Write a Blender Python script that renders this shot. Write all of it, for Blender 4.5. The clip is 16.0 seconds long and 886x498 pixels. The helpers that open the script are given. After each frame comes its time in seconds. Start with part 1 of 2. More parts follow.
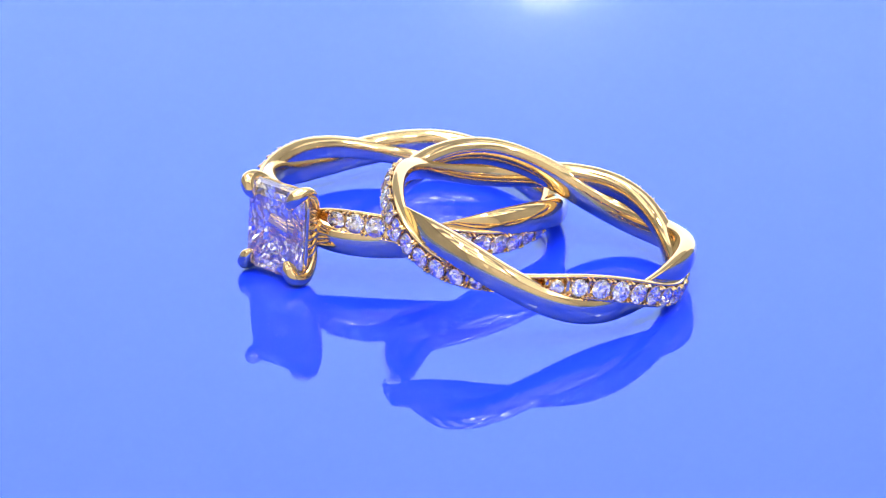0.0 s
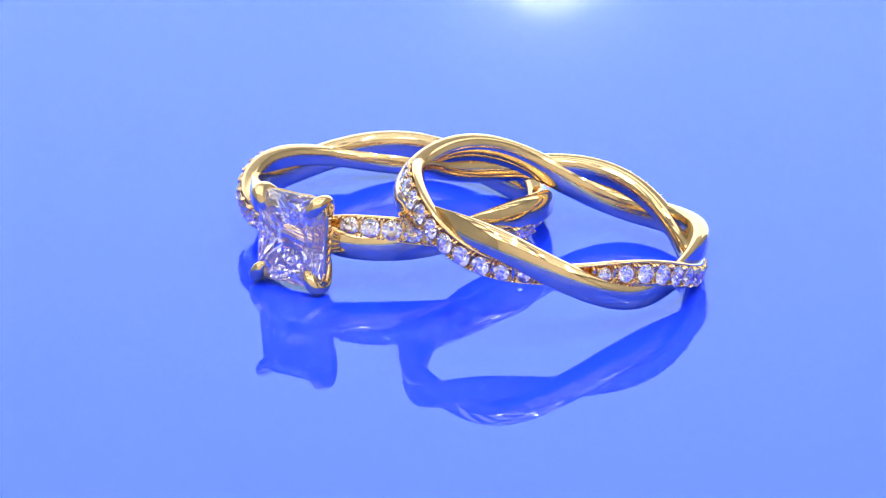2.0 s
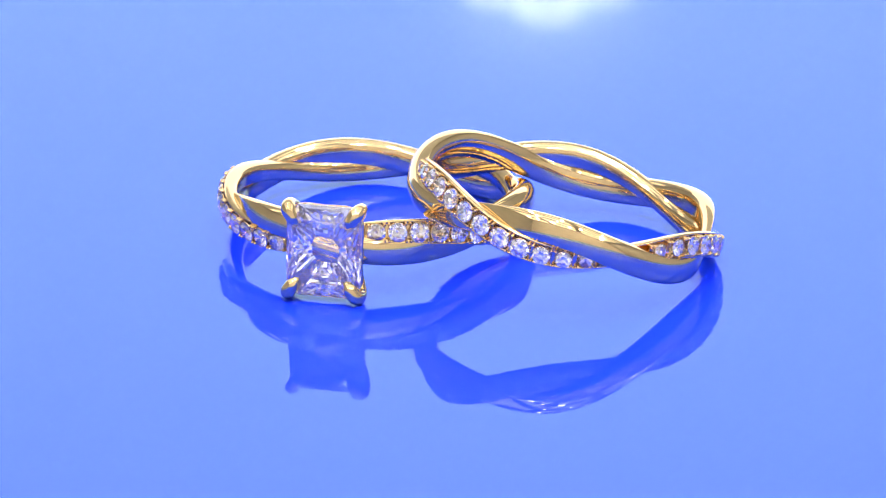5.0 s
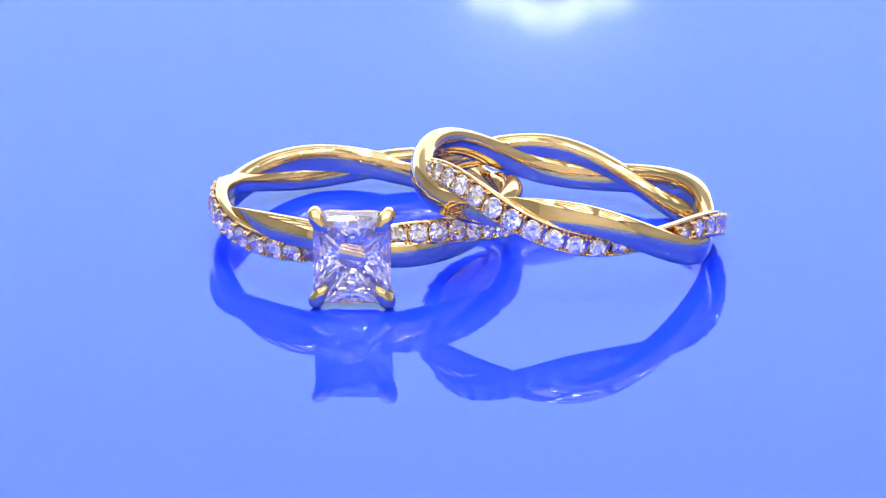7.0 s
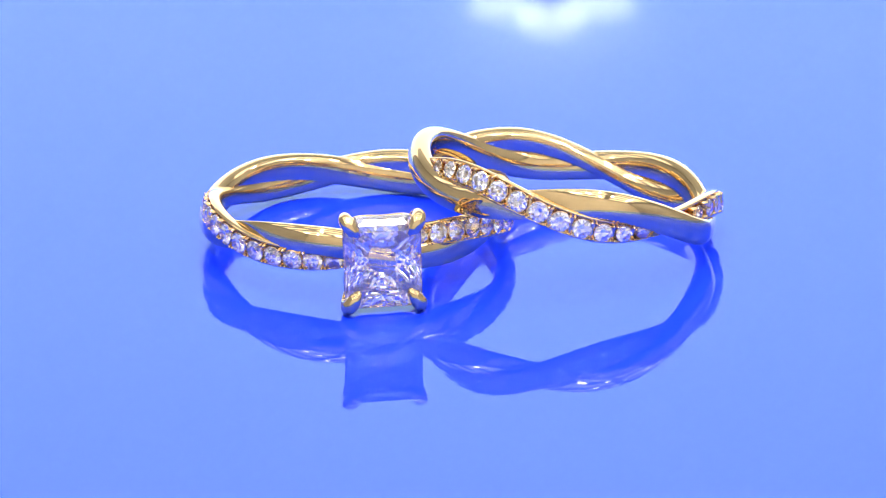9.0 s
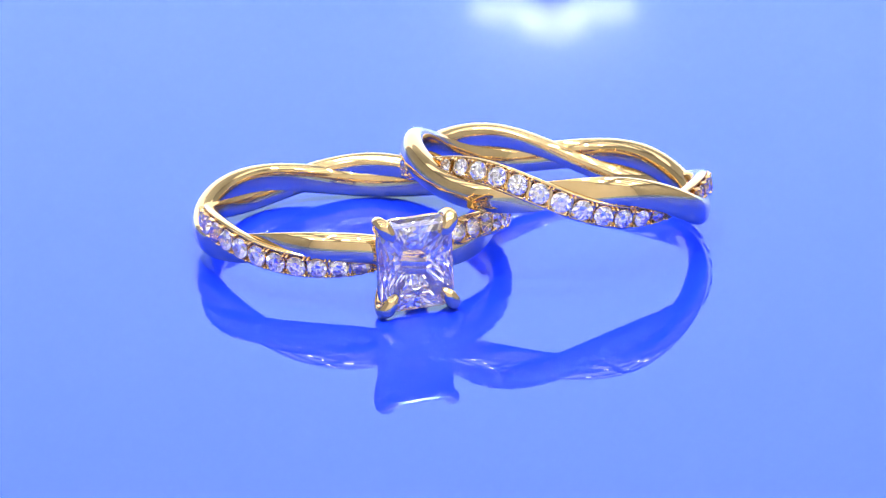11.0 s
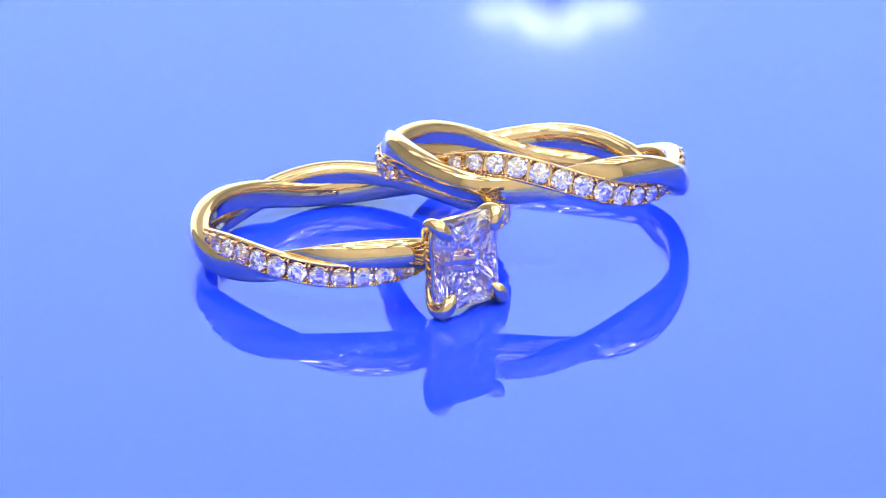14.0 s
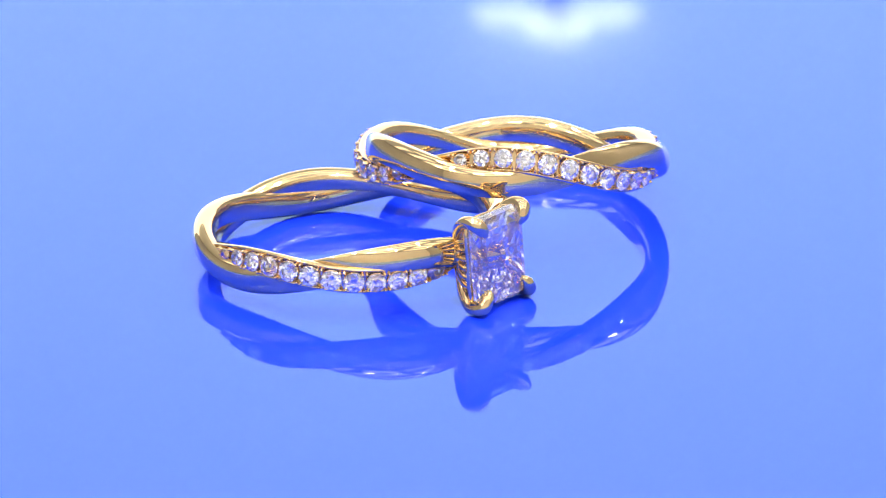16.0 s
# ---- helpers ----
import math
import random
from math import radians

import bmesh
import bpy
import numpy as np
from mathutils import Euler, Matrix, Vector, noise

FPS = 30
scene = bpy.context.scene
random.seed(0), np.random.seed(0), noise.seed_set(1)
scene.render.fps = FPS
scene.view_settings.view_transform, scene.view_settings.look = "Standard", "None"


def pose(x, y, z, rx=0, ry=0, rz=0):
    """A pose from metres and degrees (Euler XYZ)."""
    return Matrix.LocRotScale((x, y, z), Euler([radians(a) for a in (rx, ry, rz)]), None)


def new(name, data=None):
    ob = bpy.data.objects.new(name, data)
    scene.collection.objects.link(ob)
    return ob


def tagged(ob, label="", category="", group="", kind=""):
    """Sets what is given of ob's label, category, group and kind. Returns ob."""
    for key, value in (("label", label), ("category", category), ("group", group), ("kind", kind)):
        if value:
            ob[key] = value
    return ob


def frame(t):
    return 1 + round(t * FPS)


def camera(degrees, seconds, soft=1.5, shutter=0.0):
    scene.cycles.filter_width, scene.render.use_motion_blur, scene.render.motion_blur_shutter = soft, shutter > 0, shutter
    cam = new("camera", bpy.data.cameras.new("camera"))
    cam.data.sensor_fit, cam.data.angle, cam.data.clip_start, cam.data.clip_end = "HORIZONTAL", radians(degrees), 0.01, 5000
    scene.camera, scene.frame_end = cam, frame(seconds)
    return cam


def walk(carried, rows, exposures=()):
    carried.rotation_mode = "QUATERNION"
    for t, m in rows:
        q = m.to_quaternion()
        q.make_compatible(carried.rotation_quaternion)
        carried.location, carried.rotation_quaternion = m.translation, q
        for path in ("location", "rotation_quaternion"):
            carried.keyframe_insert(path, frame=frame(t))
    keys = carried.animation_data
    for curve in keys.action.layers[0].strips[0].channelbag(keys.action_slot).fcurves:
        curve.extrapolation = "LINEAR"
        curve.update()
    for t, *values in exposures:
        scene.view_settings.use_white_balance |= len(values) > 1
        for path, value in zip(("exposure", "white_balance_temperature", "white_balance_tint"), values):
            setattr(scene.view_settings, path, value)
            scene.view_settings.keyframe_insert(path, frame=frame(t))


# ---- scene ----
MM = 0.001
SPEED = 5.84           # degrees a second of the turning plate
WOBBLE = 0.17          # degrees by which the plate leans on its spindle
cam = camera(8.168, 16.0, soft=1.15)
EYE = pose(0.0, -0.388485, 0.151712, 68.6965, 0.7362, -0.4461)
# A small aperture, sharp on the front of the rings.
cam.data.dof.use_dof, cam.data.dof.focus_distance, cam.data.dof.aperture_fstop = True, 0.407, 132.0
walk(cam, [(0, EYE), (16.0, EYE)], exposures=[(0, 0.47), (16.0, 0.53)])


def turned(t, m):
    """A pose that rides on the plate, at t seconds."""
    lean = Matrix.Rotation(radians(WOBBLE), 4, Vector((math.cos(radians(80)), math.sin(radians(80)), 0)))
    return Matrix.Rotation(radians(SPEED * t), 4, "Z") @ lean @ m


# ---- world ----
# Light goes to and fro many times inside cut stones.
scene.cycles.max_bounces, scene.cycles.glossy_bounces, scene.cycles.transmission_bounces = 20, 14, 16
world = bpy.data.worlds.new("world")
scene.world = world
world.use_nodes = True
world.node_tree.nodes["Background"].inputs[0].default_value = (0.6, 0.7, 0.9, 1)
world.node_tree.nodes["Background"].inputs[1].default_value = 0.05

FILL_POWER = 1.15    # glow of the ceiling panels added as fill
ADDED_BACKDROP_POWER = 1.09   # glow of the wide white sheet added for the plate to reflect
SPOT_POWER = 560.0     # glow of the small spotlights
BULB_POWER = 3.7      # glow of the wall lamp's globes


# ---- materials ----
def material(name):
    m = bpy.data.materials.new(name)
    m.use_nodes = True
    nt = m.node_tree
    return m, nt, nt.nodes["Principled BSDF"]


def noise_node(nt, scale, detail=4.0, rough=0.55):
    co = nt.nodes.new("ShaderNodeTexCoord")
    n = nt.nodes.new("ShaderNodeTexNoise")
    n.inputs["Scale"].default_value = scale
    n.inputs["Detail"].default_value = detail
    n.inputs["Roughness"].default_value = rough
    nt.links.new(co.outputs["Object"], n.inputs["Vector"])
    return n


def ramp(nt, src, lo, hi, a=0.3, b=0.7):
    r = nt.nodes.new("ShaderNodeMapRange")
    r.inputs["From Min"].default_value, r.inputs["From Max"].default_value = a, b
    r.inputs["To Min"].default_value, r.inputs["To Max"].default_value = lo, hi
    nt.links.new(src, r.inputs["Value"])
    return r.outputs["Result"]


def mixed(nt, fac, c1, c2):
    x = nt.nodes.new("ShaderNodeMix")
    x.data_type = "RGBA"
    x.inputs["A"].default_value, x.inputs["B"].default_value = (*c1, 1), (*c2, 1)
    nt.links.new(fac, x.inputs["Factor"])
    return x.outputs["Result"]


def bumped(nt, src, strength, distance):
    b = nt.nodes.new("ShaderNodeBump")
    b.inputs["Strength"].default_value, b.inputs["Distance"].default_value = strength, distance
    nt.links.new(src, b.inputs["Height"])
    return b.outputs["Normal"]


def gold_material(name, rough):
    m, nt, p = material(name)
    p.inputs["Metallic"].default_value = 1.0
    broad, fine = noise_node(nt, 350), noise_node(nt, 2600, 6)
    nt.links.new(mixed(nt, ramp(nt, broad.outputs["Fac"], 0, 1), (0.82, 0.61, 0.31), (0.85, 0.64, 0.335)), p.inputs["Base Color"])
    nt.links.new(ramp(nt, fine.outputs["Fac"], rough * 0.6, rough * 1.5), p.inputs["Roughness"])
    nt.links.new(bumped(nt, broad.outputs["Fac"], 0.08, 0.00012), p.inputs["Normal"])
    return m


def diamond_material():
    m, nt, p = material("diamond")
    nt.nodes.remove(p)
    g = nt.nodes.new("ShaderNodeBsdfGlass")
    g.inputs["IOR"].default_value = 2.417
    g.inputs["Roughness"].default_value = 0.0
    g.inputs["Color"].default_value = (0.998, 0.998, 1.0, 1)
    nt.links.new(g.outputs[0], nt.nodes["Material Output"].inputs[0])
    return m


def acrylic_material():
    """Polished blue acrylic: a saturated body colour under a clear gloss."""
    m, nt, p = material("blue_acrylic")
    nt.nodes.remove(p)
    broad, fine = noise_node(nt, 14), noise_node(nt, 900, 5)
    d = nt.nodes.new("ShaderNodeBsdfDiffuse")
    nt.links.new(mixed(nt, ramp(nt, broad.outputs["Fac"], 0, 1), (0.0068, 0.0320, 0.86), (0.0075, 0.0345, 0.90)), d.inputs["Color"])
    g = nt.nodes.new("ShaderNodeBsdfGlossy")
    g.inputs["Color"].default_value = (0.67, 0.98, 1.0, 1)
    nt.links.new(ramp(nt, fine.outputs["Fac"], 0.008, 0.013), g.inputs["Roughness"])
    f = nt.nodes.new("ShaderNodeFresnel")
    f.inputs["IOR"].default_value = 1.47
    x = nt.nodes.new("ShaderNodeMixShader")
    nt.links.new(f.outputs[0], x.inputs[0])
    nt.links.new(d.outputs[0], x.inputs[1])
    nt.links.new(g.outputs[0], x.inputs[2])
    nt.links.new(x.outputs[0], nt.nodes["Material Output"].inputs[0])
    return m


def paint_material(name, c1, c2, rough=0.6, scale=3.0):
    m, nt, p = material(name)
    broad, fine = noise_node(nt, scale), noise_node(nt, scale * 60, 5)
    nt.links.new(mixed(nt, ramp(nt, broad.outputs["Fac"], 0, 1), c1, c2), p.inputs["Base Color"])
    p.inputs["Roughness"].default_value = rough
    nt.links.new(bumped(nt, fine.outputs["Fac"], 0.2, 0.002), p.inputs["Normal"])
    return m


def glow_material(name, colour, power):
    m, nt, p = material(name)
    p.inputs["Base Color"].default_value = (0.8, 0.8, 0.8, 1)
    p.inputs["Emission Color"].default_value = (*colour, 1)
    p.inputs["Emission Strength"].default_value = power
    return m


GOLD = gold_material("polished_gold", 0.055)
GOLD_CUT = gold_material("cut_gold", 0.09)
DIAMOND = diamond_material()
ACRYLIC = acrylic_material()
# Side and south walls: unseen, darkened in colour to give the gold contrast.
DARKENED_SIDE = paint_material("darkened_side_wall", (0.26, 0.26, 0.27), (0.30, 0.30, 0.31))
DARKENED_SOUTH = paint_material("darkened_south_wall", (0.46, 0.44, 0.43), (0.51, 0.49, 0.48))
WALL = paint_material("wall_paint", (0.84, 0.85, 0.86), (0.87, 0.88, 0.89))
CEILING = paint_material("ceiling_paint", (0.50, 0.50, 0.50), (0.55, 0.55, 0.54))
FLOOR = paint_material("floor_screed", (0.28, 0.275, 0.265), (0.33, 0.325, 0.31), 0.5, 5.0)
TABLE = paint_material("table_laminate", (0.34, 0.34, 0.34), (0.38, 0.38, 0.375), 0.4, 8.0)
STEEL = paint_material("lamp_enamel", (0.55, 0.55, 0.56), (0.62, 0.62, 0.62), 0.35, 20.0)
FILL_PANEL = glow_material("fill_panel_glow", (0.97, 0.98, 1.0), FILL_POWER)
ADDED_BACKDROP = glow_material("added_backdrop_glow", (0.97, 0.98, 1.0), ADDED_BACKDROP_POWER)
SQUARE = glow_material("square_lamp_glow", (1.0, 0.96, 0.90), 14.0)
SPOT = glow_material("spot_glow", (1.0, 0.94, 0.86), SPOT_POWER)
BULB = glow_material("opal_glow", (1.0, 0.80, 0.80), BULB_POWER)


# ---- mesh tools ----
def part(name, bm, mat, parent=None, label="", smooth=True):
    me = bpy.data.meshes.new(name)
    bm.normal_update()
    bm.to_mesh(me)
    bm.free()
    me.materials.append(mat)
    if smooth:
        me.shade_smooth()
    ob = new(name, me)
    if parent:
        ob.parent = parent
    if label:
        tagged(ob, label)
    return ob


def piece(name, mesh, parent, m):
    """One more object on a mesh that alike pieces share."""
    ob = new(name, mesh)
    ob.parent = parent
    ob.matrix_basis = m
    return ob


def shared(name, bm, mat, smooth=False):
    me = bpy.data.meshes.new(name)
    bm.normal_update()
    bm.to_mesh(me)
    bm.free()
    me.materials.append(mat)
    if smooth:
        me.shade_smooth()
    return me


def box(bm, x0, x1, y0, y1, z0, z1, bevel=0.0):
    r = bmesh.ops.create_cube(bm, size=1.0)
    bmesh.ops.scale(bm, vec=(x1 - x0, y1 - y0, z1 - z0), verts=r["verts"])
    bmesh.ops.translate(bm, vec=((x0 + x1) / 2, (y0 + y1) / 2, (z0 + z1) / 2), verts=r["verts"])
    if bevel:
        es = {e for v in r["verts"] for e in v.link_edges}
        bmesh.ops.bevel(bm, geom=list(es), offset=bevel, segments=2, affect="EDGES")
    return bm


def lathe(profile, steps=64):
    """A turned solid from (radius, height) pairs; the ends meet the axis."""
    bm = bmesh.new()
    loops = []
    for r, z in profile:
        if r <= 1e-9:
            loops.append([bm.verts.new((0, 0, z))])
        else:
            loops.append([bm.verts.new((r * math.cos(2 * math.pi * i / steps), r * math.sin(2 * math.pi * i / steps), z)) for i in range(steps)])
    for a, b in zip(loops, loops[1:]):
        for i in range(steps):
            j = (i + 1) % steps
            q = [a[i % len(a)], a[j % len(a)], b[j % len(b)], b[i % len(b)]]
            q = list(dict.fromkeys(q))
            if len(q) > 2:
                bm.faces.new(q)
    bmesh.ops.recalc_face_normals(bm, faces=bm.faces)
    return bm


def skin(loops, closed):
    """A surface through equal loops of points; closed joins the last to the first."""
    bm = bmesh.new()
    vs = [[bm.verts.new(p) for p in lp] for lp in loops]
    n = len(vs[0])
    pairs = list(zip(vs, vs[1:])) + ([(vs[-1], vs[0])] if closed else [])
    for a, b in pairs:
        for i in range(n):
            j = (i + 1) % n
            bm.faces.new((a[i], a[j], b[j], b[i]))
    if not closed:
        bm.faces.new(vs[0])
        bm.faces.new(vs[-1])
    bmesh.ops.recalc_face_normals(bm, faces=bm.faces)
    return bm


def hull(points):
    bm = bmesh.new()
    for p in points:
        bm.verts.new(p)
    r = bmesh.ops.convex_hull(bm, input=bm.verts)
    loose = [v for v in bm.verts if not v.link_faces]
    bmesh.ops.delete(bm, geom=loose, context="VERTS")
    bmesh.ops.recalc_face_normals(bm, faces=bm.faces)
    return bm


# ---- the room ----
X0, X1, Y0, Y1, Z0, Z1 = -2.2, 2.2, -2.0, 3.0, -0.80, 1.80


def room():
    t = 0.12
    tagged(part("floor", box(bmesh.new(), X0 - t, X1 + t, Y0 - t, Y1 + t, Z0 - t, Z0), FLOOR, smooth=False), "grey screed floor of the studio", "floor", kind="structure")
    tagged(part("ceiling", box(bmesh.new(), X0 - t, X1 + t, Y0 - t, Y1 + t, Z1, Z1 + t), CEILING, smooth=False), "plain grey painted studio ceiling", "ceiling", kind="structure")
    # Only the north wall stays white; the unseen others are dimmed by colour.
    for nm, b, mat, label in (("wall_north", (X0 - t, X1 + t, Y1, Y1 + t), WALL, "plain white painted studio wall"),
                              ("wall_south", (X0 - t, X1 + t, Y0 - t, Y0), DARKENED_SOUTH, "unseen plain wall, warm grey to dim what the gold reflects"),
                              ("wall_west", (X0 - t, X0, Y0, Y1), DARKENED_SIDE, "unseen plain wall, greyed to darken what the gold reflects"),
                              ("wall_east", (X1, X1 + t, Y0, Y1), DARKENED_SIDE, "unseen plain wall, greyed to darken what the gold reflects")):
        tagged(part(nm, box(bmesh.new(), *b, Z0, Z1), mat, smooth=False), label, "wall", kind="structure")


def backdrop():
    # Added sheet that glows itself, so that the plate reflects a bright wall.
    ob = part("backdrop", box(bmesh.new(), X0 + 0.02, X1 - 0.02, Y1 - 0.05, Y1 - 0.004, Z0 + 0.02, Z1 - 0.02, 0.006), ADDED_BACKDROP, smooth=False)
    tagged(ob, "plain white sheet that glows itself, added for the blue plate to reflect", "backdrop", kind="structure")


def table():
    top = box(bmesh.new(), -0.70, 0.70, -0.52, 0.60, -0.036, -0.0085, 0.004)
    t = tagged(new("table"), "plain grey laminate table under the blue plate", "table")
    t.location = (0, 0, Z0)
    def local(bm):
        bmesh.ops.translate(bm, vec=(0, 0, -Z0), verts=bm.verts)
        return bm
    part("tabletop", local(top), TABLE, t, smooth=False)
    for x in (-0.64, 0.64):
        for y in (-0.46, 0.54):
            part("leg", local(box(bmesh.new(), x - 0.025, x + 0.025, y - 0.025, y + 0.025, Z0, -0.036, 0.003)), STEEL, t, smooth=False)


def plate():
    prof = [(0, -0.007), (0.448, -0.007), (0.450, -0.0055), (0.450, -0.0012), (0.4495, -0.0004), (0.4485, 0.0), (0, 0.0)]
    ob = part("turning_plate", lathe(prof, 128), ACRYLIC, smooth=False)
    return tagged(ob, "glossy saturated blue acrylic turning plate on a table", "plate")


def ceiling_fill(x, y, hx, hy):
    e = tagged(new("fill_panel"), "glowing white fill panel added on the ceiling", "ceiling light", "panel lamps on the ceiling")
    e.location = (x, y, Z1)
    part("frame", box(bmesh.new(), -hx - 0.03, hx + 0.03, -hy - 0.03, hy + 0.03, -0.05, 0.0, 0.006), STEEL, e, smooth=False)
    part("diffuser", box(bmesh.new(), -hx, hx, -hy, hy, -0.056, -0.045, 0.003), FILL_PANEL, e, smooth=False)
    return e


def ceiling_spot(x, y):
    e = tagged(new("ceiling_spotlight"), "round lit downlight under the ceiling", "spotlight", "spotlights under the ceiling")
    e.location = (x, y, Z1)
    part("can", lathe([(0, 0), (0.047, 0), (0.050, -0.005), (0.050, -0.060), (0.045, -0.062), (0.043, -0.050), (0, -0.050)], 24), STEEL, e)
    part("lens", lathe([(0, -0.0505), (0.0425, -0.0505), (0.040, -0.054), (0.028, -0.057), (0, -0.058)], 24), SPOT, e)


def square_lamp(x, y):
    e = tagged(new("square_ceiling_lamp"), "square lit lamp in a steel tray under the ceiling", "ceiling light", "square lamps under the ceiling")
    e.location = (x, y, Z1)
    part("tray", box(bmesh.new(), -0.13, 0.13, -0.115, 0.115, -0.060, 0.0, 0.004), STEEL, e, smooth=False)
    part("diffuser", box(bmesh.new(), -0.12, 0.12, -0.105, 0.105, -0.066, -0.055, 0.002), SQUARE, e, smooth=False)


def wall_lamp(x, z):
    e = tagged(new("wall_lamp"), "small enamelled wall lamp with three glowing opal globes", "wall lamp")
    e.location = (x, Y1 - 0.05, z)
    bp = lathe([(0, 0), (0.008, 0), (0.008, 0.008), (0.006, 0.012), (0, 0.012)], 32)
    bmesh.ops.rotate(bp, matrix=Matrix.Rotation(radians(90), 3, "X"), verts=bp.verts)
    part("backplate", bp, STEEL, e)
    for gx, gz, gw, gh in ((-0.027, -0.0040, 0.019, 0.0055), (0.030, -0.0040, 0.019, 0.0055), (0.0015, 0.0045, 0.018, 0.0085)):
        bm = bmesh.new()
        bmesh.ops.create_uvsphere(bm, u_segments=24, v_segments=16, radius=1.0)
        bmesh.ops.scale(bm, vec=(gw, 0.012, gh), verts=bm.verts)
        bmesh.ops.translate(bm, vec=(gx, -0.024, gz), verts=bm.verts)
        part("globe", bm, BULB, e)


# ---- the rings ----
def uneven(bm, height, below):
    """Lets small facets under a height lean each its own way, alike in the four quarters."""
    for v in bm.verts:
        if v.co.z < below:
            h = math.sin(abs(v.co.x) * 91.7 + abs(v.co.y) * 57.3) * 43.7
            v.co.z += height * (h - math.floor(h) - 0.5)
    bmesh.ops.triangulate(bm, faces=[f for f in bm.faces if f.calc_center_median().z < below])


def brilliant():
    """A round brilliant of diameter 1; its girdle lies at height 0."""
    pts = [(0, 0, -0.447)]
    for i in range(8):
        a = 2 * math.pi * i / 8
        b = a + math.pi / 8
        pts.append((0.285 * math.cos(a), 0.285 * math.sin(a), 0.165))
        pts.append((0.405 * math.cos(b), 0.405 * math.sin(b), 0.103))
        pts.append((0.13 * math.cos(b), 0.13 * math.sin(b), -0.344))
    for i in range(16):
        a = 2 * math.pi * i / 16
        pts.append((0.5 * math.cos(a), 0.5 * math.sin(a), 0.012))
        pts.append((0.5 * math.cos(a), 0.5 * math.sin(a), -0.012))
    return hull(pts)


def cropped(hw, hl, cut, z, per=1):
    """Points round a rectangle with cut corners, at height z."""
    c = [(hw, -hl + cut), (hw, hl - cut), (hw - cut, hl), (-hw + cut, hl), (-hw, hl - cut), (-hw, -hl + cut), (-hw + cut, -hl), (hw - cut, -hl)]
    out = []
    for i in range(8):
        (x0, y0), (x1, y1) = c[i], c[(i + 1) % 8]
        k = per if i % 2 == 0 else 1
        for j in range(k):
            u = j / k
            out.append((x0 + (x1 - x0) * u, y0 + (y1 - y0) * u, z))
    return out


def radiant(hw, hl):
    """A radiant-cut stone in millimetres; girdle at height 0, long side along y."""
    pts = cropped(hw * 0.66, hl * 0.70, 0.42, 0.62)
    pts += cropped(hw * 0.82, hl * 0.84, 0.52, 0.475, 2)
    mid = cropped(hw * 0.925, hl * 0.935, 0.66, 0.285, 4)
    pts += [tuple(Vector(a).lerp(Vector(b), 0.5)) for a, b in zip(mid, mid[1:] + mid[:1])]
    pts += cropped(hw, hl, 0.78, 0.06) + cropped(hw, hl, 0.78, -0.06)
    for k in range(70):
        rho = 0.05 + 0.92 * ((k + 0.4) / 70) ** 0.6
        a = (k * 0.6180340 % 1.0) * math.pi / 2
        ca, sa = math.cos(a), math.sin(a)
        q = (ca ** 3.0 + sa ** 3.0) ** (-1 / 3.0)
        x, y = hw * rho * q * ca, hl * rho * q * sa
        z = -0.06 - 1.15 * (1 - rho ** 1.6) - 1.35 * (1 - rho)
        pts += [(sx * x, sy * y, z) for sx in (-1, 1) for sy in (-1, 1)]
    pts += [(0.0, 0.08, -2.57), (0.0, -0.08, -2.57)]
    bm = hull(pts)
    uneven(bm, 0.14, -0.22)
    return bm


def claw_bead():
    """A short rounded prong of length 1 along z and radius 0.5 at its root."""
    return lathe([(0, -0.5), (0.5, -0.5), (0.52, 0.0), (0.44, 0.3), (0.25, 0.46), (0, 0.5)], 8)


def collar():
    """A thin gold lip round a stone of diameter 1."""
    loops = []
    for i in range(16):
        a = 2 * math.pi * i / 16
        loops.append([((0.505 + 0.020 * math.cos(b)) * math.cos(a), (0.505 + 0.020 * math.cos(b)) * math.sin(a), 0.045 * math.sin(b)) for b in (0, 1.57, 3.14, 4.71)])
    return skin(loops, True)


COLLAR_MESH = shared("collet", collar(), GOLD_CUT, True)
GEM_MESH = shared("gem", brilliant(), DIAMOND)
BEAD_MESH = shared("prong", claw_bead(), GOLD, True)
SEAT_MESH = shared("seat", box(bmesh.new(), -0.5, 0.5, -0.5, 0.5, -0.5, 0.5, 0.12), GOLD_CUT)
R_MID, R_AMP = 9.90, 0.18      # the band's middle and how far its strands go in and out


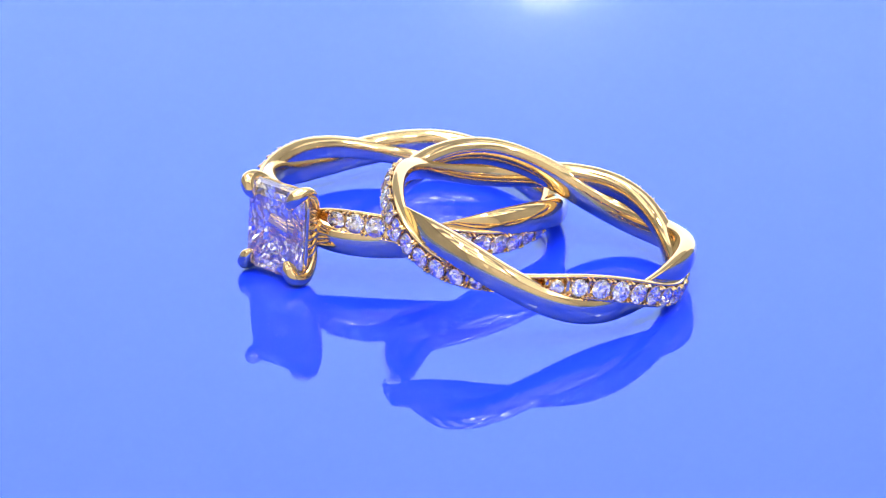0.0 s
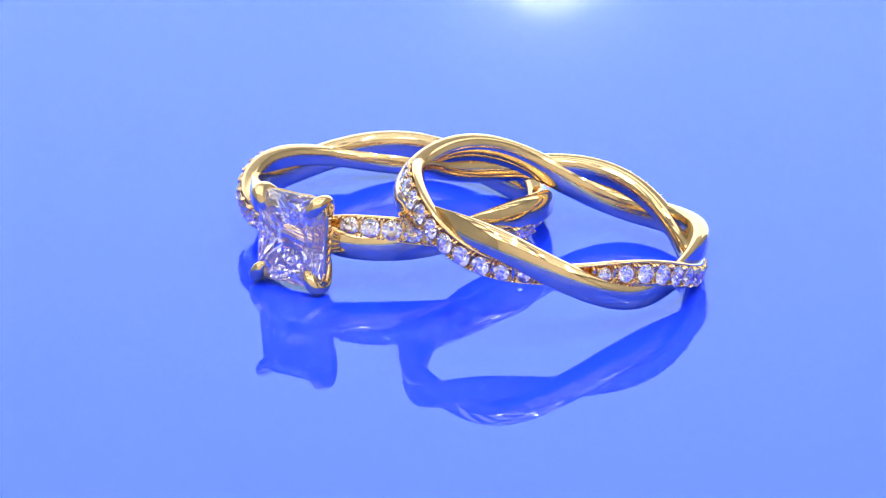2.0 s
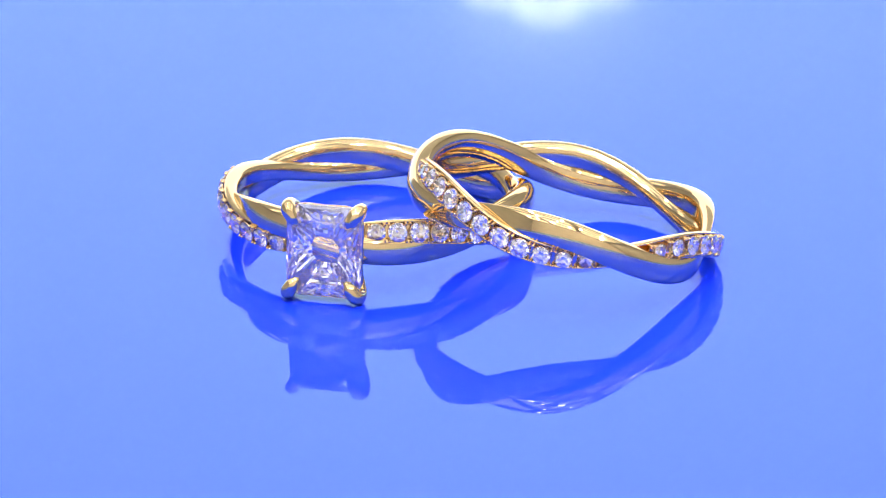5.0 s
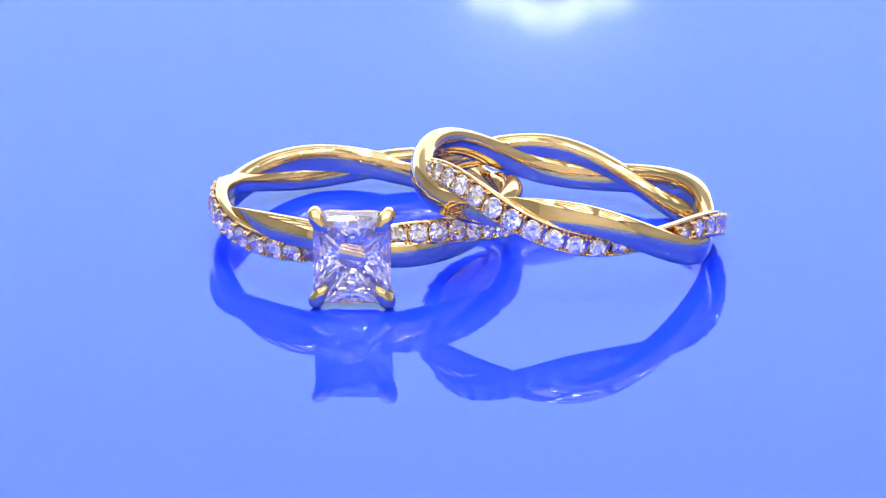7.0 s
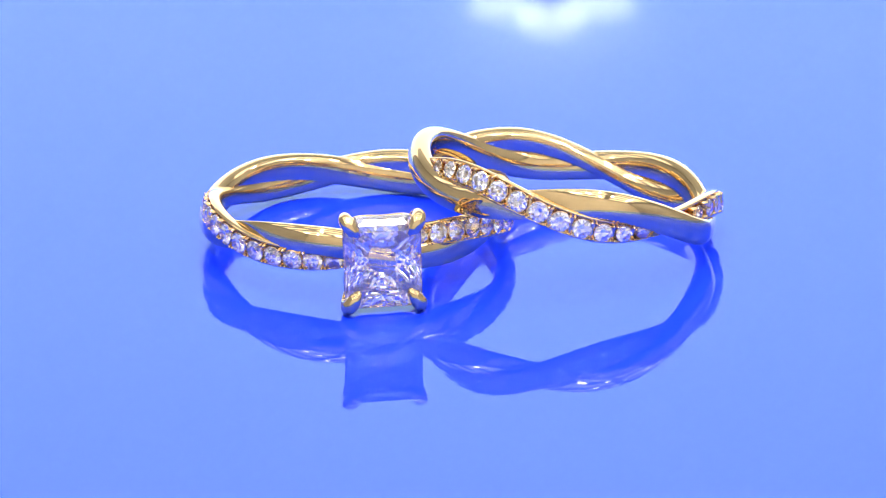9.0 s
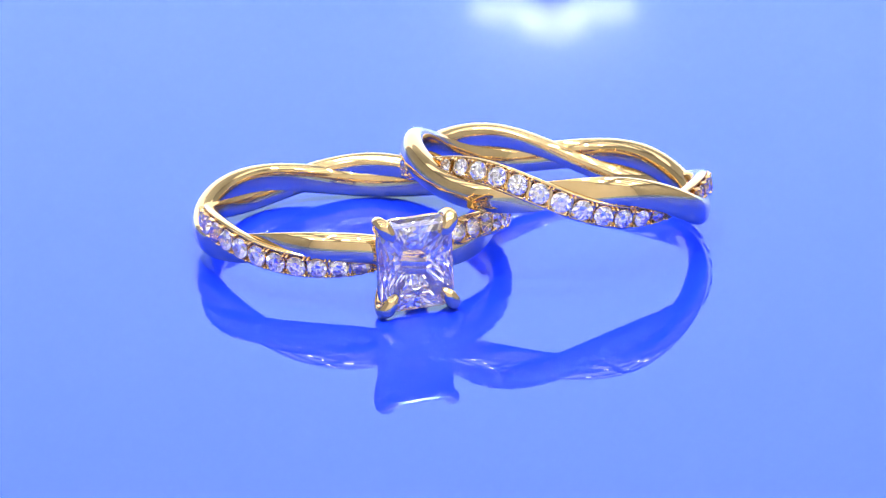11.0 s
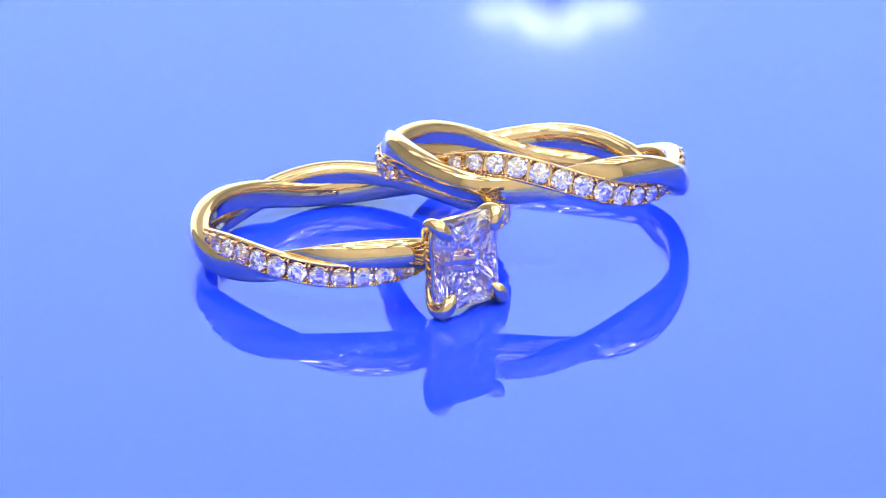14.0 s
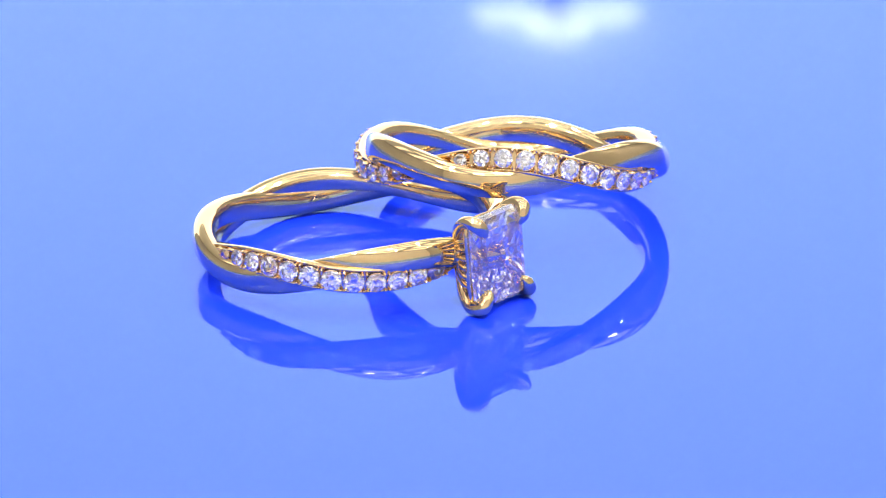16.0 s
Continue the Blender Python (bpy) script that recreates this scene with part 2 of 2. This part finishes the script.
class Band:
    """The twisted band of a ring: two strands that wind round each other three times."""

    def __init__(self, amp, phase, knot=None):
        self.amp, self.phase, self.knot = amp, phase, knot

    def psi(self, phi, other):
        p = -3 * phi + self.phase
        if self.knot is not None:
            # the strands cross more sharply under the claw setting
            d = math.remainder(phi - self.knot, 2 * math.pi)
            p -= 0.5 * math.sin(p) * math.exp(-(d / 0.5) ** 2)
        return p + (math.pi if other else 0)

    def at(self, phi, other):
        """Centre of a strand, its outward way and its sideways way, in millimetres."""
        p = self.psi(phi, other)
        er, ez = Vector((math.cos(phi), math.sin(phi), 0)), Vector((0, 0, 1))
        c = er * (R_MID + R_AMP * math.cos(p)) + ez * self.amp * math.sin(p)
        b = (0.10 if other else 0.22) * math.sin(p)
        return c, er * math.cos(b) + ez * math.sin(b), ez * math.cos(b) - er * math.sin(b)

    def strand(self, other, outer, inner, half, power, taper=0.0, dish=0.0, duck=0.0):
        loops, steps, sec = [], 264, 32
        for i in range(steps):
            phi = 2 * math.pi * i / steps
            c, u, v = self.at(phi, other)
            under = 0.5 - 0.5 * math.cos(self.psi(phi, other))
            w = half * (1 - taper * under ** 2)
            out = outer - duck * under ** 3
            lp = []
            for k in range(sec):
                a = 2 * math.pi * k / sec
                ca, sa = math.cos(a), math.sin(a)
                pw = power if ca > 0 else 2.6
                x = math.copysign(abs(ca) ** (2 / pw), ca)
                y = math.copysign(abs(sa) ** (2 / pw), sa)
                x *= out if x > 0 else inner
                if dish and x > 0:
                    x -= dish * max(0.0, 1 - abs(y) / 0.9)
                lp.append((c + u * x + v * y * w) * MM)
            loops.append(lp)
        return skin(loops, True)


def basis(o, x, y, z, s):
    m = Matrix.Identity(4)
    for k, a in enumerate((x, y, z)):
        for r in range(3):
            m[r][k] = a[r] * s[k]
    for r in range(3):
        m[r][3] = o[r]
    return m


def pave(band, strand, centre, offsets, sizes):
    """Stones along a run of a strand, and the little prongs between them."""
    spots = []
    for off, d in zip(offsets, sizes):
        phi = centre + radians(off)
        c, u, v = band.at(phi, False)
        t = v.cross(u).normalized()
        spin = random.uniform(0, 6.28)
        t2 = t * math.cos(spin) + v * math.sin(spin)
        wob = (u + t * random.uniform(-0.05, 0.05) + v * random.uniform(-0.05, 0.05)).normalized()
        y2 = wob.cross(t2).normalized()
        x2 = y2.cross(wob)
        piece("gem", GEM_MESH, strand, basis((c + u * 0.43) * MM, x2, y2, wob, (d * MM,) * 3))
        piece("collet", COLLAR_MESH, strand, basis((c + u * 0.40) * MM, t, v, u, (d * MM,) * 3))
        spots.append((off, d))
    gaps = [(spots[0][0] + (spots[0][0] - spots[1][0]) * 0.46, spots[0][1])]
    gaps += [((a[0] + b[0]) / 2, (a[1] + b[1]) / 2) for a, b in zip(spots, spots[1:])]
    gaps += [(spots[-1][0] + (spots[-1][0] - spots[-2][0]) * 0.46, spots[-1][1])]
    for off, d in gaps:
        phi = centre + radians(off)
        c, u, v = band.at(phi, False)
        t = v.cross(u).normalized()
        piece("seat", SEAT_MESH, strand, basis((c + u * 0.04) * MM, t, u.cross(t), u, (0.24 * MM, d * 0.92 * MM, 0.42 * MM)))
        for side in (-1, 1):
            for along in (-0.15, 0.15):
                o = c + u * 0.36 + v * side * d * 0.43 + t * along
                piece("prong", BEAD_MESH, strand, basis(o * MM, t, (u.cross(t)), u, (0.23 * MM, 0.27 * MM, 0.50 * MM)))


RUN_A = [45.2 - 8.0 * i for i in range(12)]
RUN_B = [45.7 - 8.25 * i for i in range(12)]
SIZES = [0.94, 1.13, 1.27, 1.35, 1.38, 1.39, 1.39, 1.38, 1.35, 1.27, 1.13, 0.94]
HEADWARD = SIZES[:9] + [1.35, 1.33, 1.28]     # the stones stay large towards the claw setting


def twisted_ring(name, label, band, centres, run, sizes):
    e = tagged(new(name), label, "ring", "pair of gold rings")
    part("plain_strand", band.strand(True, 0.78, 0.74, 1.01, 2.4, duck=0.74), GOLD, e, "smooth polished yellow gold strand")
    s = part("pave_strand", band.strand(False, 0.44, 0.78, 0.91, 3.0, 0.24, 0.80), GOLD_CUT, e, "gold strand set with small round diamonds")
    for c, ds in zip(centres, sizes):
        pave(band, s, c, run, ds)
    return e


def tube(points, radii, sides=14, flat=None):
    """A round bar through points, with a radius at each; smoothed between them."""
    pts, rad, n = [], [], len(points)
    for i in range(n - 1):
        p0, p1, p2, p3 = (Vector(points[max(0, min(n - 1, i + k))]) for k in (-1, 0, 1, 2))
        for j in range(6):
            t = j / 6
            pts.append(0.5 * ((2 * p1) + (p2 - p0) * t + (2 * p0 - 5 * p1 + 4 * p2 - p3) * t * t + (3 * p1 - p0 - 3 * p2 + p3) * t ** 3))
            rad.append(radii[i] + (radii[i + 1] - radii[i]) * t)
    pts.append(Vector(points[-1]))
    rad.append(radii[-1])
    loops, side = [], None
    for i, p in enumerate(pts):
        t = (pts[min(i + 1, len(pts) - 1)] - pts[max(i - 1, 0)]).normalized()
        if side is None:
            side = t.orthogonal().normalized()
        side = (side - t * side.dot(t)).normalized()
        up = t.cross(side)
        loops.append([(p + (side * math.cos(2 * math.pi * k / sides) + up * math.sin(2 * math.pi * k / sides)) * rad[i]) * MM for k in range(sides)])
    return skin(loops, False)


def solitaire_head(ring, phi):
    """The claw setting and its radiant-cut stone, at the angle phi of the ring."""
    HW, HL, SEAT = 2.55, 3.11, 12.85
    er, et, ez = Vector((math.cos(phi), math.sin(phi), 0)), Vector((-math.sin(phi), math.cos(phi), 0)), Vector((0, 0, 1))
    m = basis((er * -0.2 + ez * -0.01) * MM, et, ez, er, (1, 1, 1))
    head = part("setting", tube([(-1.5, -0.9, 10.9), (-0.9, -1.35, 10.75), (0, -1.5, 10.7), (0.9, -1.35, 10.75), (1.5, -0.9, 10.9), (1.65, 0, 10.95), (1.5, 0.9, 10.9),
                                 (0.9, 1.35, 10.75), (0, 1.5, 10.7), (-0.9, 1.35, 10.75), (-1.5, 0.9, 10.9), (-1.65, 0, 10.95), (-1.5, -0.9, 10.9)], [0.30] * 13, 12), GOLD, ring, "gold gallery rail with four claws")
    head.matrix_basis = m
    for sx in (-1, 1):
        for sy in (-1, 1):
            bm = tube([(sx * 0.75, sy * 0.35, 10.0), (sx * 1.3, sy * 1.15, 10.65), (sx * 1.95, sy * 2.1, 11.35), (sx * 2.36, sy * 2.83, 12.2), (sx * 2.42, sy * 2.95, 12.9),
                       (sx * 2.28, sy * 2.77, 13.38), (sx * 1.95, sy * 2.25, 13.52), (sx * 1.62, sy * 1.82, 13.46)], [0.36, 0.36, 0.38, 0.42, 0.48, 0.52, 0.44, 0.12])
            part("claw", bm, GOLD, head)
        # little bars fan out from the shoulder to the girdle
        for y in (-1.45, -0.9, -0.3, 0.3, 0.9, 1.45):
            bm = tube([(sx * 1.05, y * 0.55, 10.35), (sx * 1.75, y * 0.8, 11.0), (sx * 2.2, y, 11.75), (sx * 2.34, y * 1.08, 12.45)], [0.22, 0.21, 0.20, 0.15], 8)
            part("gallery_bar", bm, GOLD, head)
    rail = [(x * 0.93, y * 0.93, 12.40) for x, y, _ in cropped(HW, HL, 0.78, 0, 2)]
    part("girdle_rail", tube(rail + rail[:1], [0.17] * (len(rail) + 1), 8), GOLD, head)
    stone = radiant(HW, HL)
    bmesh.ops.scale(stone, vec=(MM, MM, MM), verts=stone.verts)
    bmesh.ops.translate(stone, vec=(0, 0, SEAT * MM), verts=stone.verts)
    s = part("radiant_cut_stone", stone, DIAMOND, ring, "large clear radiant-cut diamond in gold claws", smooth=False)
    s.matrix_basis = m


def lying(cx, cy, cz, nx, ny):
    """The pose of a ring whose middle and axis are given, in millimetres."""
    n = Vector((nx, ny, 1)).normalized()
    e1 = (Vector((1, 0, 0)) - n * n.x).normalized()
    return basis(Vector((cx, cy, cz)) * MM, e1, n.cross(e1), n, (1, 1, 1))


room()
backdrop()
table()
# Unseen panels, added so that the gold reflects an evenly bright ceiling.
for py in (-1.60, -0.80, 0.02, 0.94):
    for px in (-1.42, 0.0, 1.42):
        ceiling_fill(px, py, 0.59, 0.23)
for spot in ((-1.15, -1.2), (0.42, -1.2), (1.75, -1.2), (-0.62, -0.39), (0.10, -0.39), (0.85, -0.39), (-0.35, 0.48), (0.45, 0.48), (1.5, 0.48)):
    ceiling_spot(*spot)
for square in ((-1.75, -1.2), (-0.35, -1.2), (1.6, -0.39)):
    square_lamp(*square)
wall_lamp(0.075, 0.985)
PLATE = plate()

PHASE_A, PHASE_B = 2.303, 4.222
band_a, band_b = Band(0.62, PHASE_A, radians(-134.5)), Band(0.81, PHASE_B)
RING_A = twisted_ring("solitaire_ring", "twisted gold ring with a claw-set radiant diamond, lying on blue acrylic", band_a,
                      [PHASE_A / 3 + radians(120), PHASE_A / 3 - radians(120)], RUN_A, (HEADWARD[::-1], HEADWARD))
solitaire_head(RING_A, radians(-134.5))
RING_B = twisted_ring("wedding_band", "twisted gold band with diamond strand, leaning on the solitaire ring", band_b,
                      [PHASE_B / 3 + radians(120 * k) for k in range(3)], RUN_B, [SIZES] * 3)
LIE_A = lying(-1.15, 4.97, 2.40, 0.061, 0.058)
LIE_B = lying(7.24, -6.27, 4.01, 0.253, -0.048)


def motions():
    """Plate and rings turn together at an even speed."""
    times = [0.5 * k for k in range(33)]
    walk(PLATE, [(t, turned(t, Matrix.Identity(4))) for t in times])
    walk(RING_A, [(t, turned(t, LIE_A)) for t in times])
    walk(RING_B, [(t, turned(t, LIE_B)) for t in times])


motions()
